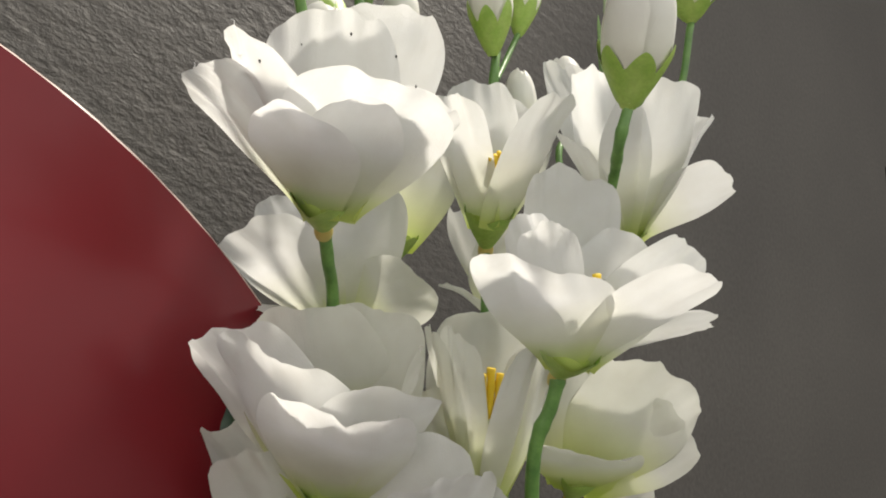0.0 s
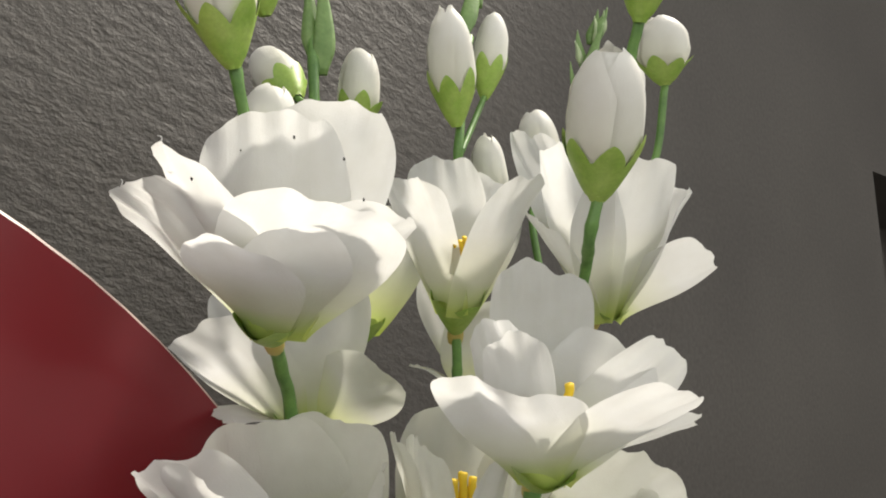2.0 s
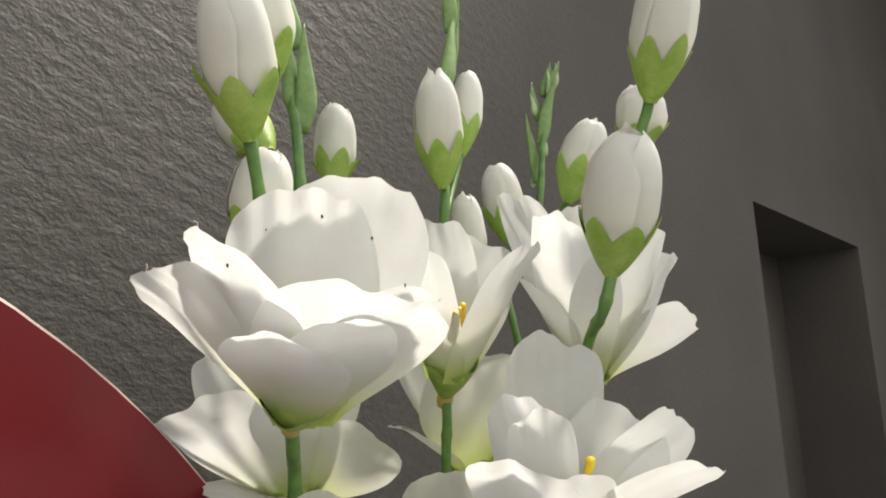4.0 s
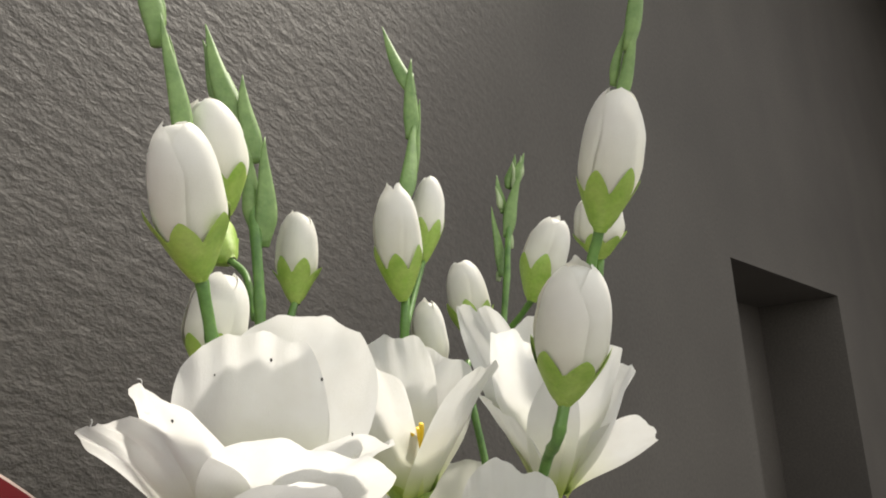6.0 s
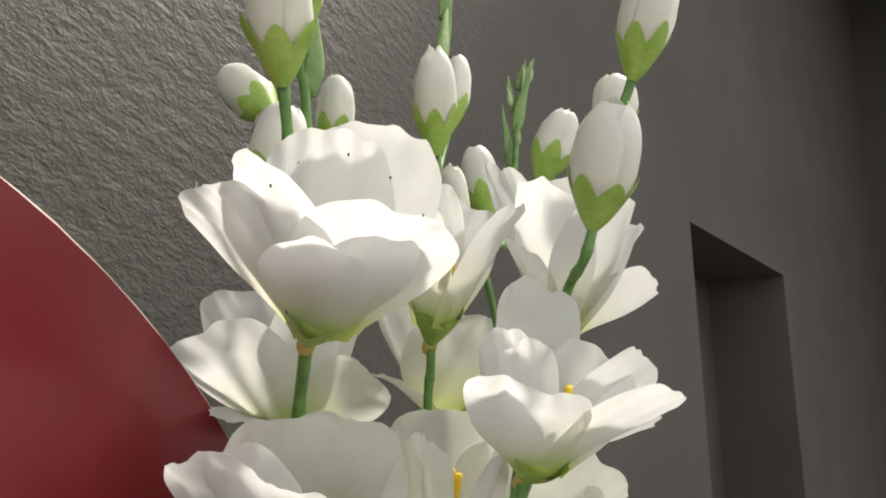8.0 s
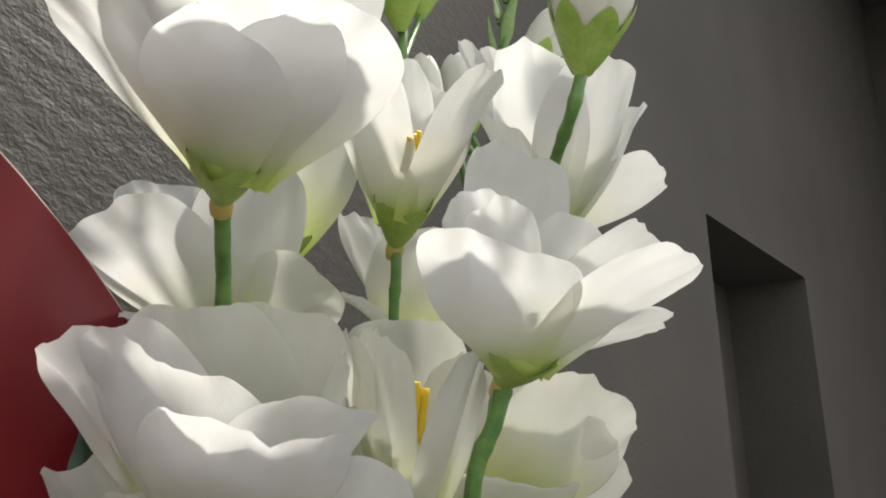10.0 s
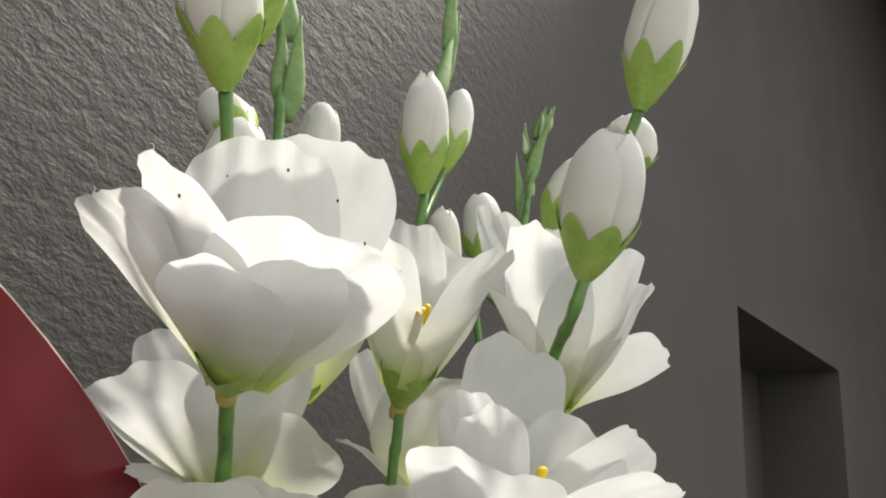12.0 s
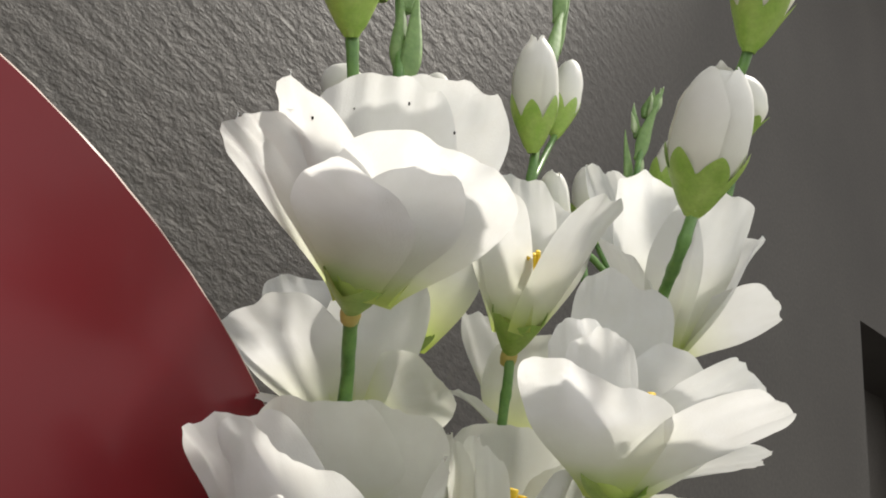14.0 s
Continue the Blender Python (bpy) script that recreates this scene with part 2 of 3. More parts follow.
def bud(parent, base, top, radius, seed=1, cover=0.42, wraps=3, material=None):
    """A closed bud: a core in overlapping wound petals, held by a green calyx."""
    b, t = Vector(base), Vector(top)
    d = t - b
    s, q = frame_of(d)
    n, rows = 40, 26
    verts, uvs = [], []
    for k in range(rows):
        f = k / (rows - 1)
        for i in range(n):
            a = 2 * math.pi * i / n
            r = radius * 0.93 * swell(f)
            verts.append(b + d * f * 0.97 + (s * math.cos(a) + q * math.sin(a)) * r)
            uvs.append((i / n, 0.10 + 0.62 * f))
    faces = grid_faces(n, rows, True) + [tuple(range((rows - 1) * n, rows * n))]
    ob = mesh_object("bud", verts, faces, material or IVORY, parent, "closed white bud", uvs)
    rng = random.Random(seed * 31 + int(radius * 1e6))
    nu, nv = 29, 26
    for w in range(wraps):
        a0 = seed * 1.3 + w * 2 * math.pi / wraps + rng.uniform(-0.25, 0.25)
        span, high, twist = 2 * math.pi / wraps * rng.uniform(1.25, 1.4), rng.uniform(0.97, 1.04), rng.uniform(0.15, 0.5)
        verts, uvs = [], []
        for k in range(nv):
            for i in range(nu):
                u = i / (nu - 1)
                rim = high * (1 - 0.30 * abs(2 * u - 1) ** 3.2) * (1 + 0.035 * noise.noise(Vector((u * 4, seed, w))))
                f = k / (nv - 1) * rim
                a = a0 + span * (u - 0.5) + twist * f
                lip = 0.05 * smooth(0.86, 1.0, u) * smooth(0.15, 0.5, f) * (1 + 0.6 * noise.noise(Vector((f * 7, seed, w * 3.1))))
                r = radius * swell(min(f, 1.0)) * (0.965 + 0.10 * u + lip + 0.03 * noise.noise(Vector((u * 2, f * 2.5, seed * 4 + w))))
                verts.append(b + d * f + (s * math.cos(a) + q * math.sin(a)) * max(r, radius * 0.12))
                uvs.append((u, 0.10 + 0.68 * f))
        mesh_object("petal", verts, grid_faces(nu, nv), material or IVORY, ob, "", uvs)
    bud_calyx(ob, b, d, radius, cover, seed)
    return ob


def bract(parent, base, tip, radius, seed=1, material=None):
    """A pointed green pod at the end of a shoot."""
    b, t = Vector(base), Vector(tip)
    b = b - (t - b) * 0.22
    d = t - b
    s, q = frame_of(d)
    n, rows = 14, 16
    verts = []
    for k in range(rows):
        f = k / (rows - 1)
        prof = 0.85 * (0.6 + 0.4 * smooth(0, 0.25, f)) * (1 - max(0.0, (f - 0.28) / 0.72) ** 1.25) + 0.03
        off = s * (0.5 * radius * math.sin(f * 3.0 + seed))
        for i in range(n):
            a = 2 * math.pi * i / n
            r = radius * prof * (1 + 0.12 * math.cos(3 * a + seed))
            verts.append(b + d * f + off * f * (1 - f) * 2 + (s * math.cos(a) + q * math.sin(a) * 0.6) * r)
    faces = grid_faces(n, rows, True) + [tuple(range(n))[::-1], tuple(range((rows - 1) * n, rows * n))]
    return mesh_object("bract", verts, faces, material or BRACT, parent, "pale green pointed bract")


def stamen(parent, base, tip, radius=0.0011):
    ob = tube("stamen", [base, (Vector(base) + Vector(tip)) / 2 + Vector((0.0004, 0, 0)), tip], radius, YELLOW, parent, "bright yellow stamen", n=9, sides=8, taper=1.15, wobble=0.5)
    return ob


def speck(parent, near, size):
    """A fly speck on the petal that lies nearest to a place."""
    near = Vector(near)
    p = min((v.co for o in parent.children if o.name.startswith("petal") for v in o.data.vertices), key=lambda c: (c - near).length)
    verts = []
    for j in range(5):
        for i in range(8):
            a, e = 2 * math.pi * i / 8, math.pi * (j + 0.5) / 5
            verts.append(p + Vector((0.6 * math.cos(a) * math.sin(e), math.sin(a) * math.sin(e) * 0.7, math.cos(e) * (1 + 0.3 * math.sin(a)))) * size)
    return mesh_object("speck", verts, grid_faces(8, 5, True), SPECK, parent, "tiny dark speck")


def thread(parent, at, way):
    """A loose white thread at a frayed petal edge, starting from the petal that lies nearest to a place."""
    near = Vector(at)
    p = min((v.co for o in parent.children if o.name.startswith("petal") for v in o.data.vertices), key=lambda c: (c - near).length)
    w = Vector(way)
    return tube("thread", [p - w * 0.1, p + w * 0.5 + Vector((0.0004, 0, 0.0003)), p + w], 0.00008, LINT, parent, "loose white thread", n=8, sides=5)


def spray(label):
    ob = new("artificial_flower_stem")
    ob.matrix_world = LEVEL
    return tagged(ob, label, "artificial flower", "white artificial flower stems")


def flower(parent, joint, heart, radius=0.0075, seed=1):
    """The calyx cup of an open flower, which carries its petals."""
    j, h = Vector(joint), Vector(heart)
    s, q = frame_of(h - j)
    verts, n = [], 16
    for f, r in ((0.0, 0.0024), (0.25, 0.0027), (0.5, 0.0026), (0.6, 0.0022)):
        for i in range(n):
            a = 2 * math.pi * i / n
            verts.append(j + (h - j).normalized() * (f * 0.008 - 0.004) + (s * math.cos(a) + q * math.sin(a)) * r)
    ob = mesh_object("flower", verts, grid_faces(n, 4, True), JOINT, parent, "open white cloth flower")
    calyx(ob, j, h, radius, 5, seed)
    d, m = h - j, 20
    cone = []
    for f, e in ((0.0, 0.2), (0.3, 0.5), (0.6, 0.78), (0.9, 0.86), (1.08, 0.6), (1.15, 0.05)):
        for i in range(m):
            a = 2 * math.pi * i / m
            cone.append(j + d * f + (s * math.cos(a) + q * math.sin(a)) * radius * 0.9 * e)
    mesh_object("receptacle", cone, grid_faces(m, 6, True), CREAM, ob, "pale green flower base", [(0.5, 0.12)] * len(cone))
    return ob

# ---- the setting ----
WALL = pose(0, 0.4777, 0, 0, 0, 44.0)
GROUND = 0.094
DOOR = (0.722, 1.30, 0.762)  # an opening in the wall: from, to, head height


def plaster_wall():
    """A thick wall with a recessed opening, whose head and far jamb show."""
    u0, u1, z0, z1, thick, deep = -1.1, 3.2, -0.70, 3.4, 0.40, 0.14
    a, b, h = DOOR
    bm = bmesh.new()
    for x0, x1, y0, lo, hi in ((u0, a, 0.0, z0, z1), (a, b, 0.0, h, z1), (b, u1, 0.0, z0, z1), (a, b, deep, z0, h)):
        bmesh.ops.create_cube(bm, size=1, matrix=Matrix.Translation(((x0 + x1) / 2, (y0 + thick) / 2, (lo + hi) / 2)) @ Matrix.Diagonal((x1 - x0, thick - y0, hi - lo, 1)))
    me = bpy.data.meshes.new("wall_back")
    bm.to_mesh(me)
    bm.free()
    me.materials.append(PLASTER)
    ob = new("wall_back", me)
    ob.matrix_world = WALL
    return tagged(ob, "dark grey rough trowelled plaster wall with a recess", "wall", kind="structure")


def slab(name, m, size, material, label, category):
    bm = bmesh.new()
    bmesh.ops.create_cube(bm, size=1, matrix=Matrix.Diagonal((*size, 1)))
    me = bpy.data.meshes.new(name)
    bm.to_mesh(me)
    bm.free()
    me.materials.append(material)
    ob = new(name, me)
    ob.matrix_world = m
    return tagged(ob, label, category, kind="structure")


plaster_wall()
slab("ground", pose(0, 0, -0.75), (12, 12, 0.1), FLOOR, "plain grey stone floor", "ground")
slab("ledge", WALL @ pose(-0.35, -0.40, GROUND - 0.02), (1.3, 0.80, 0.04), FLOOR, "grey stone ledge under the flowers", "ledge")
# added past the wall's end to cut sky light and darken that side
slab("wall_side_added", WALL @ pose(3.25, -0.88, 0.9), (0.1, 2.24, 3.2), PLASTER, "dark plaster side wall added to cut sky light", "wall")
# overhead, out of sight: slab added to keep sun off part of the wall
slab("roof", WALL @ pose(1.14 + 1.03, -0.6, 2.15), (2.06, 1.2, 0.08), PLASTER, "unseen slab added to shade the wall", "roof")


def red_panel():
    """A round glossy panel standing nearly parallel to the wall, with a pale chipped edge."""
    m = pose(-0.1921, 0.1374, 0.3547, 0, 0, 46.6)
    R, thick, n = 0.2607, 0.0035, 240
    top = new("red_panel")
    top.matrix_world = m
    tagged(top, "round glossy red lacquered panel with a pale edge", "panel")
    verts = []
    for y, r in ((0.0, R - 0.0008), (0.0007, R), (thick - 0.0007, R), (thick, R - 0.0008)):
        for i in range(n):
            a = 2 * math.pi * i / n
            e = r + 0.0003 * noise.noise(Vector((a * 60, y * 500, 0.3)))
            verts.append((e * math.cos(a), y, e * math.sin(a)))
    face = [tuple(range(n))[::-1], tuple(range(3 * n, 4 * n))]
    a = mesh_object("face", verts, face, RED, None, smooth=False)
    b = mesh_object("cut_edge", verts, grid_faces(n, 4, True), RIM, None, "pale rough cut edge", smooth=False)
    a.parent = b.parent = top
    return top


red_panel()

# ---- front stem with the widest flower ----
s1 = spray("tall stem of open white cloth flowers and closed buds")
f = flower(s1, (-0.0329, 0.2360, 0.5061), (-0.0316, 0.2240, 0.5142), 0.0080, 1)
B, A = (-0.0314, 0.2250, 0.5132), Vector((-0.01, -0.18, 1))
petal(f, B, A, (-0.0609, 0.2140, 0.5458), 0.023, 0.02, 0.10, 0.12, 0.065, seed=3, face=(-0.5, -0.8, -0.4))
petal(f, B, A, (-0.0480, 0.2060, 0.5535), 0.029, 0.06, 0.12, 0.06, 0.05, seed=6, square=1.6, face=(-0.65, -0.75, 0.1), slant=-0.1)
petal(f, B, A, (-0.0286, 0.2220, 0.5624), 0.036, 0.12, 0.16, 0.0, 0.045, seed=7, face=(-0.1, 1, 0))
petal(f, B, A, (-0.0126, 0.2270, 0.5647), 0.040, 0.14, 0.16, 0.0, 0.045, seed=9, face=(0.4, 1, 0))
petal(f, B, A, (0.0000, 0.2190, 0.5385), 0.038, 0.04, 0.08, 0.08, 0.035, seed=11, face=(0.9, -0.5, -0.1))
petal(f, B, A, (-0.0120, 0.2000, 0.5395), 0.042, 0.04, 0.08, 0.05, 0.03, seed=14, face=(0.3, -0.95, 0))
petal(f, B, A, (-0.0150, 0.1930, 0.5350), 0.026, 0.08, 0.08, 0.02, 0.02, seed=13, square=1.6, face=(0.25, -1, 0))
petal(f, B, A, (-0.0345, 0.1890, 0.5335), 0.029, 0.08, 0.08, 0.02, 0.02, seed=15, square=1.6, face=(-0.25, -1, 0))
stamen(f, (-0.0259, 0.2140, 0.5227), (-0.0260, 0.2120, 0.5301))
for q, e in (((-0.0245, 0.2195, 0.5555), 0.0005), ((-0.0128, 0.2245, 0.5505), 0.0005), ((-0.0500, 0.2300, 0.5350), 0.0006), ((-0.0080, 0.2120, 0.5420), 0.0004), ((-0.0448, 0.2060, 0.5450), 0.0005), ((-0.0350, 0.2200, 0.5534), 0.0003)):
    speck(f, q, e)
bud(s1, (-0.0409, 0.2360, 0.5775), (-0.0442, 0.2240, 0.6129), 0.0092, 2)
bud(s1, (-0.0354, 0.2520, 0.5945), (-0.0394, 0.2480, 0.6238), 0.0082, 5)
tube("stem", [(-0.0453, 0.2400, 0.6149), (-0.0406, 0.2380, 0.5759), (-0.0384, 0.2400, 0.5574), (-0.0335, 0.2400, 0.5062)], 0.0016, STEM, s1, knots=(0.35, 0.62))
tube("stem", [(-0.0329, 0.2360, 0.5067), (-0.0330, 0.2460, 0.4969), (-0.0332, 0.2600, 0.4796), (-0.034, 0.266, 0.42), (-0.024, 0.262, 0.25), (-0.015, 0.272, 0.042)], 0.0019, STEM, s1, knots=(0.05, 0.4), n=44)
sh = tube("shoot", [(-0.0424, 0.2400, 0.6086), (-0.0469, 0.2420, 0.6326), (-0.0521, 0.2440, 0.6523), (-0.0565, 0.2460, 0.6756)], 0.0012, BRACT, s1, taper=0.6)
bract(sh, (-0.0445, 0.2380, 0.6130), (-0.0486, 0.2390, 0.6437), 0.0032, 1)
bract(sh, (-0.0439, 0.2420, 0.6152), (-0.0472, 0.2430, 0.6392), 0.0024, 4)
bract(sh, (-0.0508, 0.2410, 0.6421), (-0.0557, 0.2430, 0.6728), 0.0034, 2)
bract(sh, (-0.0496, 0.2450, 0.6462), (-0.0520, 0.2460, 0.6643), 0.0022, 3)
fa = [o for o in s1.children if o.name.startswith("flower")][0]
for q, w in (((-0.0492, 0.2100, 0.5465), (-0.0012, 0, 0.001)), ((-0.0489, 0.2100, 0.5474), (-0.0014, 0, 0.0004)), ((-0.0621, 0.2140, 0.5459), (0.0003, 0, 0.0018)), ((-0.0505, 0.2050, 0.5541), (-0.0008, 0, 0.0012))):
    thread(fa, q, w)
# lower flower of the same stem
f = flower(s1, (-0.0317, 0.2460, 0.4249), (-0.0317, 0.2420, 0.4336), 0.0085, 3)
B, A = (-0.0317, 0.2420, 0.4329), Vector((0.0, -0.15, 1))
petal(f, B, A, (-0.0600, 0.2300, 0.4790), 0.034, 0.08, 0.14, 0.10, 0.05, seed=21, material=WHITE, face=(-0.45, -0.9, 0), square=3.2)
petal(f, B, A, (-0.0430, 0.2200, 0.4760), 0.037, 0.10, 0.14, 0.03, 0.04, seed=23, material=WHITE, face=(-0.35, -0.95, 0), slant=-0.22)
petal(f, B, A, (-0.0387, 0.2460, 0.4832), 0.044, 0.16, 0.16, 0.0, 0.045, seed=25, material=CREAM, face=(-0.2, 1, 0))
petal(f, B, A, (-0.0194, 0.2480, 0.4830), 0.040, 0.16, 0.16, 0.0, 0.04, seed=27, material=CREAM, face=(0.4, 1, 0))
petal(f, B, A, (-0.0069, 0.2380, 0.4723), 0.034, 0.20, 0.10, 0.05, 0.05, seed=29, material=CREAM)
petal(f, B, A, (-0.0110, 0.2180, 0.4660), 0.034, 0.08, 0.12, 0.03, 0.04, seed=31, material=WHITE, face=(0.45, -0.9, 0), square=3.2)
petal(f, B, A, (-0.0255, 0.2050, 0.4635), 0.042, 0.10, 0.10, 0.06, 0.05, seed=33, material=WHITE, face=(-0.05, -1, 0))
tube("stem", [(-0.0317, 0.2460, 0.4252), (-0.0316, 0.2500, 0.4096), (-0.026, 0.260, 0.30)], 0.0019, STEM, s1)
# lowest petals below it
f = flower(s1, (-0.0386, 0.2620, 0.4019), (-0.0406, 0.2580, 0.4118), 0.007, 4)
B, A = (-0.0406, 0.2580, 0.4110), Vector((-0.3, -0.15, 1))
petal(f, B, A, (-0.0679, 0.2540, 0.4480), 0.032, 0.15, 0.16, 0.04, 0.06, seed=41, material=CREAM, face=(-0.5, -0.9, 0))
petal(f, B, A, (-0.0567, 0.2400, 0.4423), 0.030, 0.18, 0.18, 0.04, 0.06, seed=43, material=CREAM, face=(-0.2, -1, 0.2))
petal(f, B, A, (-0.0435, 0.2500, 0.4327), 0.034, 0.14, 0.16, 0.04, 0.06, seed=45, material=CREAM)
tube("stem", [(-0.0386, 0.2620, 0.4022), (-0.0355, 0.2640, 0.3889), (-0.024, 0.264, 0.26)], 0.0017, STEM, s1)


def leaf(parent, base, tip, width, face):
    """A long dark leaf with a midrib, folded a little along it."""
    b, t = Vector(base), Vector(tip)
    d, r = t - b, Vector(face).normalized()
    side = d.cross(r).normalized()
    verts = []
    for j in range(25):
        v = j / 24
        w = width * 0.5 * (math.sin(math.pi * v ** 0.8) ** 0.8 + 0.03)
        c = b + d * v + r * 0.012 * math.sin(math.pi * v)
        for i in range(9):
            u = i / 4 - 1
            verts.append(c + side * u * w + r * (abs(u) * 0.25 * w + 0.0006 * math.sin(v * 40) * abs(u)))
    return mesh_object("leaf", verts, grid_faces(9, 25), LEAF, parent, "dark green leaf")


leaf(s1, (-0.0443, 0.2700, 0.3900), (-0.0656, 0.2680, 0.4578), 0.024, (-0.5, -1, 0.2))

# ---- back stem behind it ----
s2 = spray("stem of cream cloth flowers and small buds beside the wall")
f = flower(s2, (-0.0351, 0.2900, 0.4744), (-0.0345, 0.2850, 0.4799), 0.0085, 5)
B, A = (-0.0345, 0.2850, 0.4784), Vector((-0.05, -0.1, 1))
petal(f, B, A, (-0.0625, 0.2680, 0.5090), 0.035, 0.16, 0.16, 0.03, 0.03, seed=51, square=2.8, face=(-0.5, -0.9, 0))
petal(f, B, A, (-0.0538, 0.2960, 0.5193), 0.032, 0.12, 0.14, 0.0, 0.03, seed=53, face=(-0.6, 1, 0))
petal(f, B, A, (-0.0234, 0.2760, 0.5205), 0.034, 0.14, 0.14, 0.0, 0.03, seed=55, face=(0.5, -0.8, 0))
petal(f, B, A, (-0.0059, 0.2800, 0.4895), 0.030, 0.10, 0.14, 0.04, 0.04, seed=57, material=CREAM, face=(0.3, -1, -0.2))
petal(f, B, A, (-0.0554, 0.2680, 0.4817), 0.026, 0.10, 0.12, 0.04, 0.04, seed=58)
tube("stem", [(-0.0351, 0.2900, 0.4748), (-0.0325, 0.2920, 0.4541), (-0.03, 0.30, 0.36), (-0.02, 0.29, 0.2), (-0.012, 0.28, 0.042)], 0.0018, STEM, s2)
speck(f, (-0.0180, 0.2545, 0.5125), 0.0006)
f = flower(s2, (-0.0189, 0.3120, 0.4957), (-0.0158, 0.3080, 0.5053), 0.0070, 6)
B, A = (-0.0158, 0.3080, 0.5043), Vector((0.35, -0.1, 1))
petal(f, B, A, (-0.0004, 0.3050, 0.5428), 0.034, 0.14, 0.18, 0.0, 0.03, seed=61, material=CREAM, face=(0.7, -0.8, 0))
petal(f, B, A, (-0.0176, 0.3180, 0.5295), 0.034, 0.14, 0.18, 0.0, 0.03, seed=63, material=CREAM, face=(-0.5, 0.8, 0))
tube("stem", [(-0.0189, 0.3120, 0.4961), (-0.0212, 0.3100, 0.4798), (-0.026, 0.30, 0.40)], 0.0017, STEM, s2)
bud(s2, (-0.0176, 0.3240, 0.5698), (-0.0153, 0.3310, 0.6010), 0.0078, 3, 0.40)
bud(s2, (-0.0429, 0.2700, 0.5500), (-0.0374, 0.2760, 0.5784), 0.0092, 6, 0.36)
bud(s2, (-0.0404, 0.3350, 0.5855), (-0.0580, 0.3600, 0.6057), 0.0094, 4, 0.34)
tube("stem", [(-0.0341, 0.3220, 0.6368), (-0.0307, 0.3120, 0.6041), (-0.0293, 0.3020, 0.5796), (-0.0288, 0.2960, 0.5566), (-0.0281, 0.2960, 0.5080), (-0.0333, 0.2940, 0.4741)], 0.0018, STEM, s2, knots=(0.3, 0.5), n=40)
tube("stem", [(-0.0176, 0.3240, 0.5694), (-0.0206, 0.3180, 0.5614), (-0.0266, 0.3050, 0.5487)], 0.0013, STEM, s2)
tube("stem", [(-0.0445, 0.2580, 0.5515), (-0.0421, 0.2680, 0.5437), (-0.0305, 0.2900, 0.5348)], 0.0013, STEM, s2)
tube("stem", [(-0.0404, 0.3350, 0.5853), (-0.0343, 0.3250, 0.5785), (-0.0308, 0.3020, 0.5644)], 0.0013, STEM, s2)
sh = tube("shoot", [(-0.0315, 0.3150, 0.6147), (-0.0341, 0.3220, 0.6368), (-0.0390, 0.3250, 0.6503)], 0.0016, BRACT, s2, taper=0.7)
bract(sh, (-0.0276, 0.3090, 0.5947), (-0.0259, 0.3140, 0.6257), 0.0044, 1)
bract(sh, (-0.0304, 0.3110, 0.5990), (-0.0326, 0.3140, 0.6249), 0.0036, 5)
bract(sh, (-0.0307, 0.3160, 0.6227), (-0.0329, 0.3200, 0.6487), 0.0042, 2)
bract(sh, (-0.0357, 0.3200, 0.6347), (-0.0455, 0.3270, 0.6688), 0.0052, 3)
bract(sh, (-0.0402, 0.3240, 0.6404), (-0.0467, 0.3280, 0.6634), 0.0036, 4)

# ---- middle stem ----
s3 = spray("slender stem of white cloth flowers with yellow stamens and paired buds")
f = flower(s3, (0.0147, 0.2940, 0.5008), (0.0154, 0.2860, 0.5124), 0.0082, 7)
B, A = (0.0158, 0.2860, 0.5115), Vector((0.05, -0.12, 1))
petal(f, B, A, (0.0122, 0.2900, 0.5575), 0.026, 0.10, 0.16, 0.03, 0.06, seed=71, face=(-0.2, 1, 0))
petal(f, B, A, (0.0012, 0.2780, 0.5501), 0.028, 0.16, 0.16, 0.05, 0.05, seed=73, face=(-0.8, -0.6, 0), pinch=0.55)
petal(f, B, A, (0.0372, 0.2690, 0.5490), 0.030, 0.16, 0.20, 0.06, 0.05, seed=75, face=(0.8, -0.6, 0), pinch=0.55)
petal(f, B, A, (0.0285, 0.2960, 0.5509), 0.028, 0.14, 0.14, 0.0, 0.05, seed=77, face=(0.5, 1, 0))
for dx, dz in ((0, 0), (0.0009, 0.001), (-0.0009, -0.001)):
    stamen(f, Vector((0.0167, 0.2780, 0.5235)) + Vector((dx, abs(dx), 0)), Vector((0.0164, 0.2730, 0.5300)) + Vector((dx * 1.6, dx, dz)), 0.0007)
bud(s3, (0.0175, 0.3020, 0.5696), (0.0153, 0.2970, 0.6053), 0.0080, 2, 0.42)
bud(s3, (0.0288, 0.3280, 0.5824), (0.0340, 0.3340, 0.6131), 0.0062, 5, 0.45)
bud(s3, (0.0310, 0.3220, 0.5393), (0.0281, 0.3220, 0.5672), 0.0064, 4, 0.2)
tube("stem", [(0.0245, 0.3350, 0.6053), (0.0190, 0.3060, 0.5699), (0.0174, 0.3020, 0.5540), (0.0156, 0.3040, 0.5282), (0.0149, 0.2980, 0.5008)], 0.0016, STEM, s3, knots=(0.4, 0.55))
tube("stem", [(0.0284, 0.3260, 0.5813), (0.0232, 0.3150, 0.5696), (0.0189, 0.3040, 0.5598)], 0.0011, STEM, s3)
tube("stem", [(0.0147, 0.2940, 0.5014), (0.0149, 0.2940, 0.4925), (0.0144, 0.2960, 0.4749), (0.013, 0.295, 0.40), (0.010, 0.285, 0.22), (0.006, 0.28, 0.042)], 0.0016, STEM, s3, knots=(0.04, 0.3), n=44)
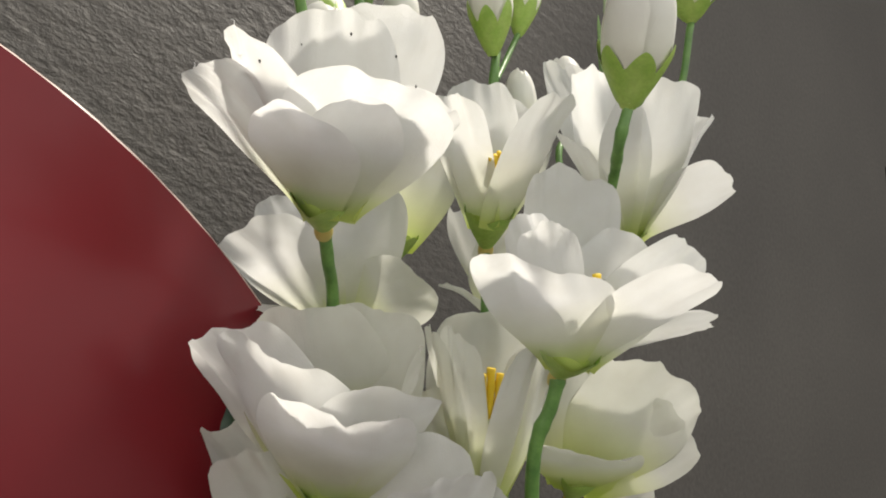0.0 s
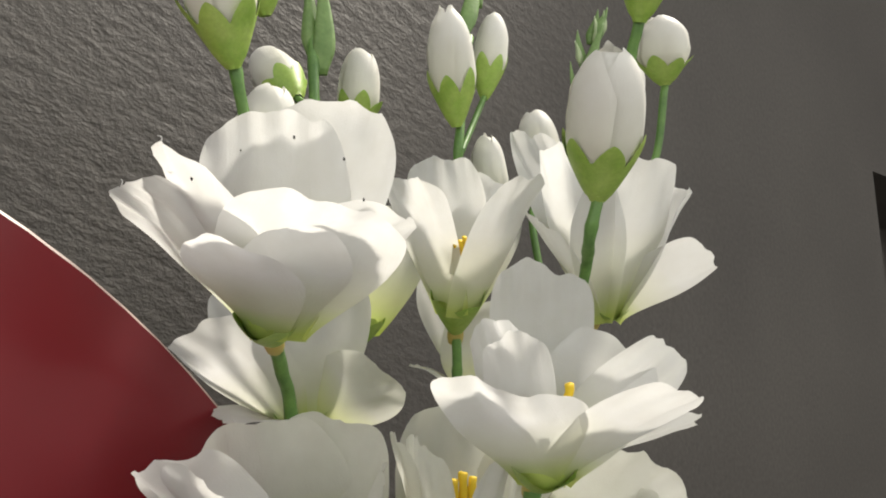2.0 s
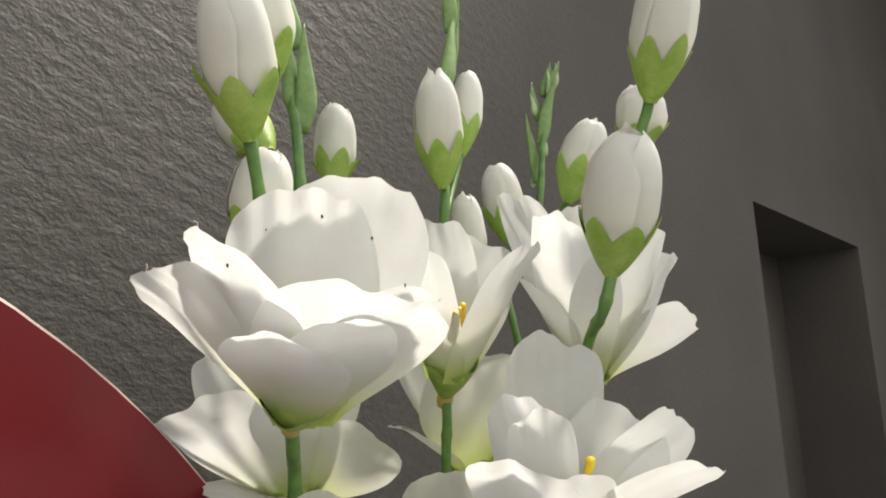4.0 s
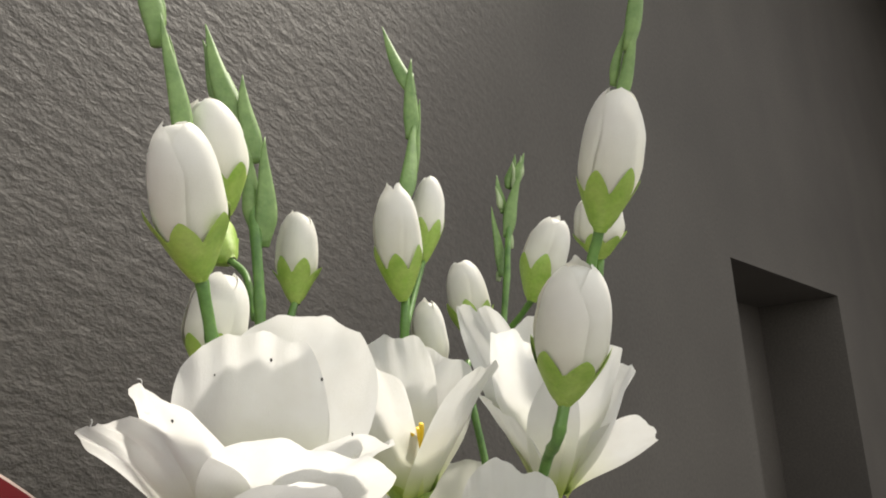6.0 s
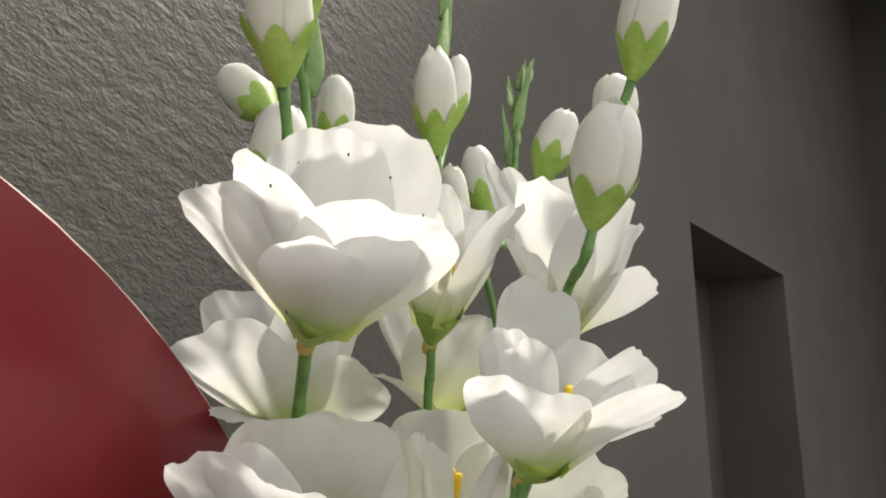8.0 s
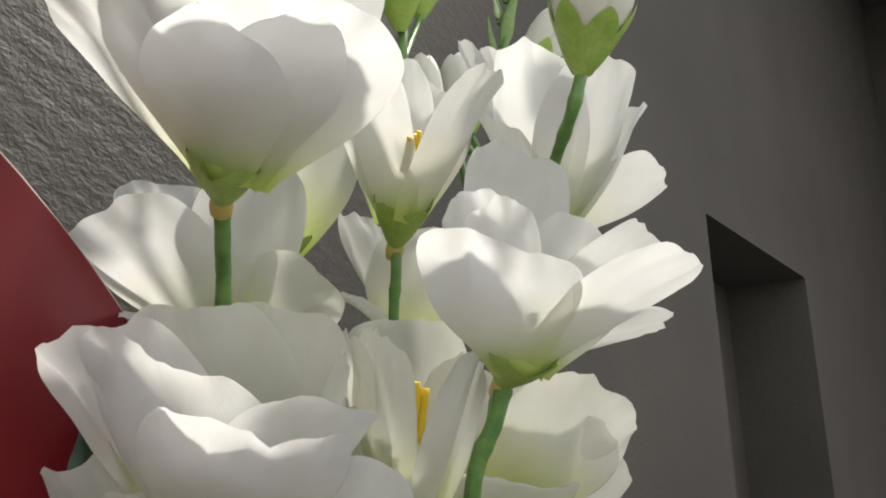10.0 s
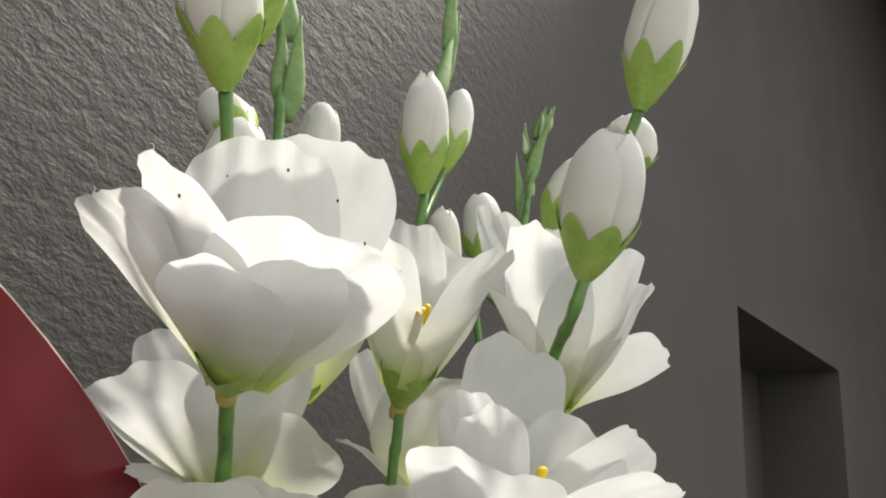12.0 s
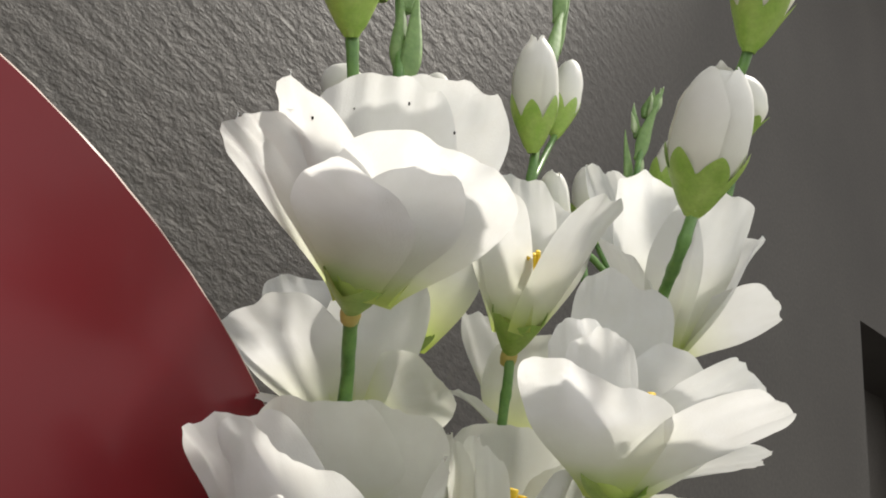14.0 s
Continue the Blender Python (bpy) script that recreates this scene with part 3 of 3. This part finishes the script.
sh = tube("shoot", [(0.0205, 0.3180, 0.5995), (0.0260, 0.3300, 0.6204), (0.0301, 0.3380, 0.6376), (0.0299, 0.3430, 0.6550)], 0.0012, BRACT, s3, taper=0.6)
bract(sh, (0.0223, 0.3220, 0.6076), (0.0299, 0.3370, 0.6369), 0.0036, 1)
bract(sh, (0.0275, 0.3360, 0.6338), (0.0299, 0.3420, 0.6606), 0.0034, 2)
bract(sh, (0.0288, 0.3340, 0.6209), (0.0321, 0.3400, 0.6445), 0.0026, 4)
bract(sh, (0.0275, 0.3410, 0.6510), (0.0200, 0.3500, 0.6757), 0.0036, 3)
# pale flower behind its stem
f = flower(s3, (0.0312, 0.3360, 0.4622), (0.0291, 0.3300, 0.4709), 0.0080, 8)
B, A = (0.0285, 0.3300, 0.4698), Vector((-0.05, -0.1, 1))
petal(f, B, A, (0.0087, 0.3480, 0.5167), 0.036, 0.12, 0.14, 0.0, 0.04, seed=81, material=CREAM, face=(-0.7, 0.6, 0))
petal(f, B, A, (0.0013, 0.3180, 0.4872), 0.020, 0.10, 0.16, 0.10, 0.05, seed=83, material=CREAM)
petal(f, B, A, (0.0312, 0.3250, 0.5088), 0.044, 0.14, 0.14, 0.0, 0.04, seed=85, material=CREAM, face=(0.3, -1, 0))
petal(f, B, A, (0.0498, 0.3350, 0.4870), 0.036, 0.14, 0.14, 0.0, 0.04, seed=87, material=CREAM)
tube("stem", [(0.0312, 0.3360, 0.4626), (0.0285, 0.3300, 0.4459), (0.018, 0.305, 0.38)], 0.0016, STEM, s3)
# half-open flower lower down
f = flower(s3, (0.0115, 0.2720, 0.4133), (0.0116, 0.2680, 0.4225), 0.0075, 9)
B, A = (0.0116, 0.2680, 0.4217), Vector((0.02, -0.12, 1))
petal(f, B, A, (-0.0027, 0.2540, 0.4781), 0.018, 0.12, 0.3, 0.02, 0.09, seed=91, material=CREAM, face=(-1, -0.3, 0))
petal(f, B, A, (0.0026, 0.2480, 0.4765), 0.018, 0.14, 0.35, 0.02, 0.09, seed=93, material=CREAM, face=(-0.8, -0.8, 0))
petal(f, B, A, (0.0148, 0.2780, 0.4791), 0.038, 0.12, 0.14, 0.0, 0.04, seed=95, material=CREAM, face=(0.1, 1, 0))
petal(f, B, A, (0.0262, 0.2440, 0.4755), 0.017, 0.12, 0.45, 0.05, 0.07, seed=97, face=(0.9, -0.6, 0), pinch=0.4)
petal(f, B, A, (0.0300, 0.2680, 0.4690), 0.026, 0.12, 0.16, 0.02, 0.07, seed=98, material=CREAM, face=(1, 0.5, 0))
petal(f, B, A, (-0.0067, 0.2620, 0.4571), 0.028, 0.12, 0.16, 0.02, 0.06, seed=99, material=CREAM, face=(-0.5, -1, 0))
for dx in (0, 0.0018, -0.0016):
    stamen(f, Vector((0.0136, 0.2640, 0.4480)) + Vector((dx, 0, 0)), Vector((0.0147, 0.2620, 0.4636)) + Vector((dx * 1.6, dx, -abs(dx))))
tube("stem", [(0.0115, 0.2720, 0.4139), (0.0113, 0.2760, 0.3984), (0.012, 0.285, 0.28)], 0.0017, STEM, s3)
f = flower(s3, (-0.0046, 0.2420, 0.4093), (-0.0051, 0.2400, 0.4172), 0.0075, 2)
B, A = (-0.0051, 0.2400, 0.4167), Vector((0, -0.1, 1))
petal(f, B, A, (-0.0095, 0.2320, 0.4510), 0.036, 0.14, 0.20, 0.03, 0.04, seed=101, face=(-0.4, -1, 0))
petal(f, B, A, (0.0023, 0.2220, 0.4424), 0.034, 0.16, 0.16, 0.03, 0.05, seed=103)
petal(f, B, A, (0.0124, 0.2480, 0.4332), 0.040, 0.16, 0.16, 0.03, 0.05, seed=105)
tube("stem", [(-0.0046, 0.2420, 0.4097), (-0.0031, 0.2500, 0.3948), (0.010, 0.28, 0.24)], 0.0017, STEM, s3)

# ---- front stem on the darker side ----
s4 = spray("white cloth flower stem with two large closed buds")
f = flower(s4, (0.0328, 0.2440, 0.4645), (0.0348, 0.2360, 0.4730), 0.0088, 11)
B, A = (0.0351, 0.2360, 0.4722), Vector((0.05, -0.2, 1))
petal(f, B, A, (0.0372, 0.2460, 0.5222), 0.029, 0.14, 0.14, 0.0, 0.06, seed=111, face=(-0.1, 1, 0), square=3.4)
petal(f, B, A, (0.0229, 0.2360, 0.5095), 0.021, 0.10, 0.14, 0.02, 0.05, seed=113, face=(-0.6, -0.8, 0))
petal(f, B, A, (0.0225, 0.2130, 0.4985), 0.034, 0.08, 0.12, 0.05, 0.05, seed=115, face=(-0.35, -1, 0), slant=-0.26)
petal(f, B, A, (0.0270, 0.2280, 0.5070), 0.018, 0.10, 0.14, 0.0, 0.05, seed=116, face=(-0.2, -1, 0))
petal(f, B, A, (0.0700, 0.2360, 0.5015), 0.019, 0.14, 0.12, 0.04, 0.05, seed=119, face=(0.2, 1, 0.3))
petal(f, B, A, (0.0570, 0.2400, 0.5025), 0.030, 0.10, 0.14, 0.03, 0.04, seed=121, face=(0.3, 1, 0))
petal(f, B, A, (0.0655, 0.2130, 0.4945), 0.022, 0.06, 0.10, 0.04, 0.03, seed=123, face=(0.45, -1, -0.35))
petal(f, B, A, (0.0790, 0.2500, 0.4800), 0.016, 0.10, 0.10, 0.02, 0.08, seed=124, face=(0.2, -0.6, -0.8))
stamen(f, (0.0409, 0.2320, 0.4892), (0.0414, 0.2310, 0.4932))
bud(s4, (0.0637, 0.2370, 0.5861), (0.0680, 0.2290, 0.6215), 0.0084, 3, 0.38)
bud(s4, (0.0515, 0.2380, 0.5407), (0.0539, 0.2270, 0.5757), 0.0101, 7, 0.40)
tube("stem", [(0.0696, 0.2330, 0.6198), (0.0637, 0.2380, 0.5855), (0.0615, 0.2400, 0.5756), (0.0570, 0.2440, 0.5456), (0.0518, 0.2390, 0.5399)], 0.0015, STEM, s4, knots=(0.6,))
tube("stem", [(0.0519, 0.2380, 0.5412), (0.0492, 0.2390, 0.5301), (0.0507, 0.2560, 0.5204), (0.0469, 0.2680, 0.4949), (0.0373, 0.2620, 0.4657), (0.0314, 0.2500, 0.4524)], 0.0016, STEM, s4, knots=(0.16, 0.3), n=40)
tube("stem", [(0.0331, 0.2440, 0.4648), (0.0308, 0.2450, 0.4550), (0.0263, 0.2480, 0.4398), (0.026, 0.255, 0.40), (0.024, 0.268, 0.25), (0.020, 0.275, 0.042)], 0.0021, STEM, s4, knots=(0.05, 0.3), n=44)
sh = tube("shoot", [(0.0685, 0.2330, 0.6165), (0.0730, 0.2320, 0.6364), (0.0768, 0.2310, 0.6564), (0.0793, 0.2310, 0.6701)], 0.0010, BRACT, s4, taper=0.6)
bract(sh, (0.0694, 0.2320, 0.6213), (0.0749, 0.2300, 0.6417), 0.0024, 1)
bract(sh, (0.0691, 0.2340, 0.6264), (0.0727, 0.2330, 0.6403), 0.0018, 4)
bract(sh, (0.0730, 0.2310, 0.6381), (0.0790, 0.2300, 0.6663), 0.0027, 2)

# ---- back stem on the darker side ----
s5 = spray("white cloth flower stem with a knobbly green shoot")
f = flower(s5, (0.0600, 0.2960, 0.5031), (0.0626, 0.2900, 0.5094), 0.0078, 13)
B, A = (0.0626, 0.2900, 0.5082), Vector((0.05, -0.15, 1))
petal(f, B, A, (0.0491, 0.2700, 0.5567), 0.034, 0.12, 0.16, 0.0, 0.04, seed=131, face=(-0.8, -0.6, 0))
petal(f, B, A, (0.0669, 0.2620, 0.5528), 0.038, 0.16, 0.14, 0.0, 0.03, seed=133, face=(0.5, -1, 0))
petal(f, B, A, (0.0838, 0.2840, 0.5451), 0.030, 0.12, 0.14, 0.0, 0.05, seed=135, face=(1, 0.2, 0))
petal(f, B, A, (0.0933, 0.2800, 0.5254), 0.021, 0.08, 0.12, 0.0, 0.03, seed=137, face=(0.4, -1, -0.3))
petal(f, B, A, (0.0399, 0.2760, 0.5369), 0.024, 0.10, 0.14, 0.0, 0.04, seed=139, face=(-1, -0.2, 0))
petal(f, B, A, (0.0405, 0.2980, 0.5650), 0.020, 0.10, 0.14, 0.03, 0.06, seed=138, face=(-0.4, 1, 0))
petal(f, B, A, (0.0683, 0.3000, 0.5614), 0.034, 0.12, 0.14, 0.0, 0.04, seed=140, face=(0, 1, 0))
tube("stem", [(0.0600, 0.2960, 0.5035), (0.0565, 0.3000, 0.4943), (0.0496, 0.3060, 0.4680), (0.045, 0.31, 0.40), (0.036, 0.30, 0.22), (0.030, 0.288, 0.042)], 0.0018, STEM, s5, n=44)
for q, w in (((0.0849, 0.2840, 0.5441), (0.001, 0, -0.0016)), ((0.0845, 0.2840, 0.5432), (0.0016, 0, 0.0003))):
    thread(f, q, w)
bud(s5, (0.0544, 0.3610, 0.5500), (0.0514, 0.3720, 0.5825), 0.0088, 2, 0.42)
bud(s5, (0.0765, 0.3530, 0.5662), (0.0889, 0.3540, 0.5980), 0.0092, 4, 0.45)
bud(s5, (0.0867, 0.3000, 0.5801), (0.0852, 0.2980, 0.6011), 0.0086, 6, 0.36)
tube("stem", [(0.0858, 0.4020, 0.6215), (0.0784, 0.3920, 0.5988), (0.0720, 0.3780, 0.5697), (0.0625, 0.3620, 0.5384), (0.0468, 0.3450, 0.5411), (0.0484, 0.3250, 0.5045), (0.0499, 0.3080, 0.4678)], 0.0014, STEM, s5, knots=(0.3, 0.5), n=44)
tube("stem", [(0.0544, 0.3610, 0.5495), (0.0574, 0.3600, 0.5436), (0.0616, 0.3600, 0.5362)], 0.0012, STEM, s5)
tube("stem", [(0.0765, 0.3530, 0.5657), (0.0729, 0.3600, 0.5587), (0.0679, 0.3680, 0.5512)], 0.0013, STEM, s5)
tube("stem", [(0.0867, 0.3000, 0.5792), (0.0809, 0.2980, 0.5512), (0.0607, 0.2920, 0.5213), (0.0600, 0.2960, 0.5035)], 0.0013, STEM, s5)
sh = tube("shoot", [(0.0774, 0.3910, 0.5961), (0.0826, 0.3980, 0.6128), (0.0862, 0.4030, 0.6244)], 0.0014, BRACT, s5, taper=0.7)
bract(sh, (0.0722, 0.3880, 0.5815), (0.0712, 0.3940, 0.6077), 0.0030, 1)
bract(sh, (0.0765, 0.3960, 0.6078), (0.0759, 0.4000, 0.6227), 0.0026, 2)
bract(sh, (0.0787, 0.3920, 0.5988), (0.0871, 0.3980, 0.6251), 0.0036, 3)
bract(sh, (0.0852, 0.4000, 0.6198), (0.0904, 0.4040, 0.6334), 0.0030, 4)
bract(sh, (0.0823, 0.4020, 0.6193), (0.0863, 0.4050, 0.6330), 0.0028, 5)
PALE = green_material("pale_shoot_green", (0.26, 0.36, 0.17), (0.42, 0.50, 0.30), 0.6)
for b, t, r in (((0.0868, 0.4010, 0.6225), (0.0886, 0.4030, 0.6322), 0.0022), ((0.0838, 0.3990, 0.6170), (0.0838, 0.4010, 0.6290), 0.0022), ((0.0752, 0.3945, 0.6085), (0.0738, 0.3960, 0.6170), 0.0020), ((0.0790, 0.3930, 0.5905), (0.0776, 0.3940, 0.6010), 0.0020), ((0.0715, 0.3880, 0.5760), (0.0735, 0.3900, 0.5860), 0.0018)):
    bract(sh, b, t, r, 6, PALE)
# shaded flower low down
f = flower(s5, (0.0446, 0.3000, 0.4133), (0.0460, 0.2960, 0.4222), 0.0078, 14)
B, A = (0.0464, 0.2960, 0.4219), Vector((0.35, -0.1, 1))
petal(f, B, A, (0.0735, 0.2820, 0.4590), 0.042, 0.10, 0.10, 0.03, 0.06, seed=141, material=CREAM, face=(0.2, -1, 0), square=3.4)
petal(f, B, A, (0.0804, 0.2900, 0.4425), 0.038, 0.12, 0.10, 0.02, 0.06, seed=143, material=CREAM, face=(0.3, -1, 0), square=3.4)
petal(f, B, A, (0.0700, 0.3020, 0.4270), 0.040, 0.12, 0.10, 0.02, 0.06, seed=145, material=CREAM, face=(0.3, -1, 0), square=3.4)
petal(f, B, A, (0.0546, 0.2900, 0.4620), 0.044, 0.12, 0.14, 0.0, 0.07, seed=147, material=CREAM, face=(-0.2, 1, 0))
petal(f, B, A, (0.0460, 0.2720, 0.4370), 0.040, 0.06, 0.08, 0.02, 0.03, seed=149, material=CREAM, face=(0.0, -1, 0.1), square=3.4)
tube("stem", [(0.0446, 0.3000, 0.4137), (0.0429, 0.3020, 0.3968), (0.034, 0.295, 0.24)], 0.0017, STEM, s5)
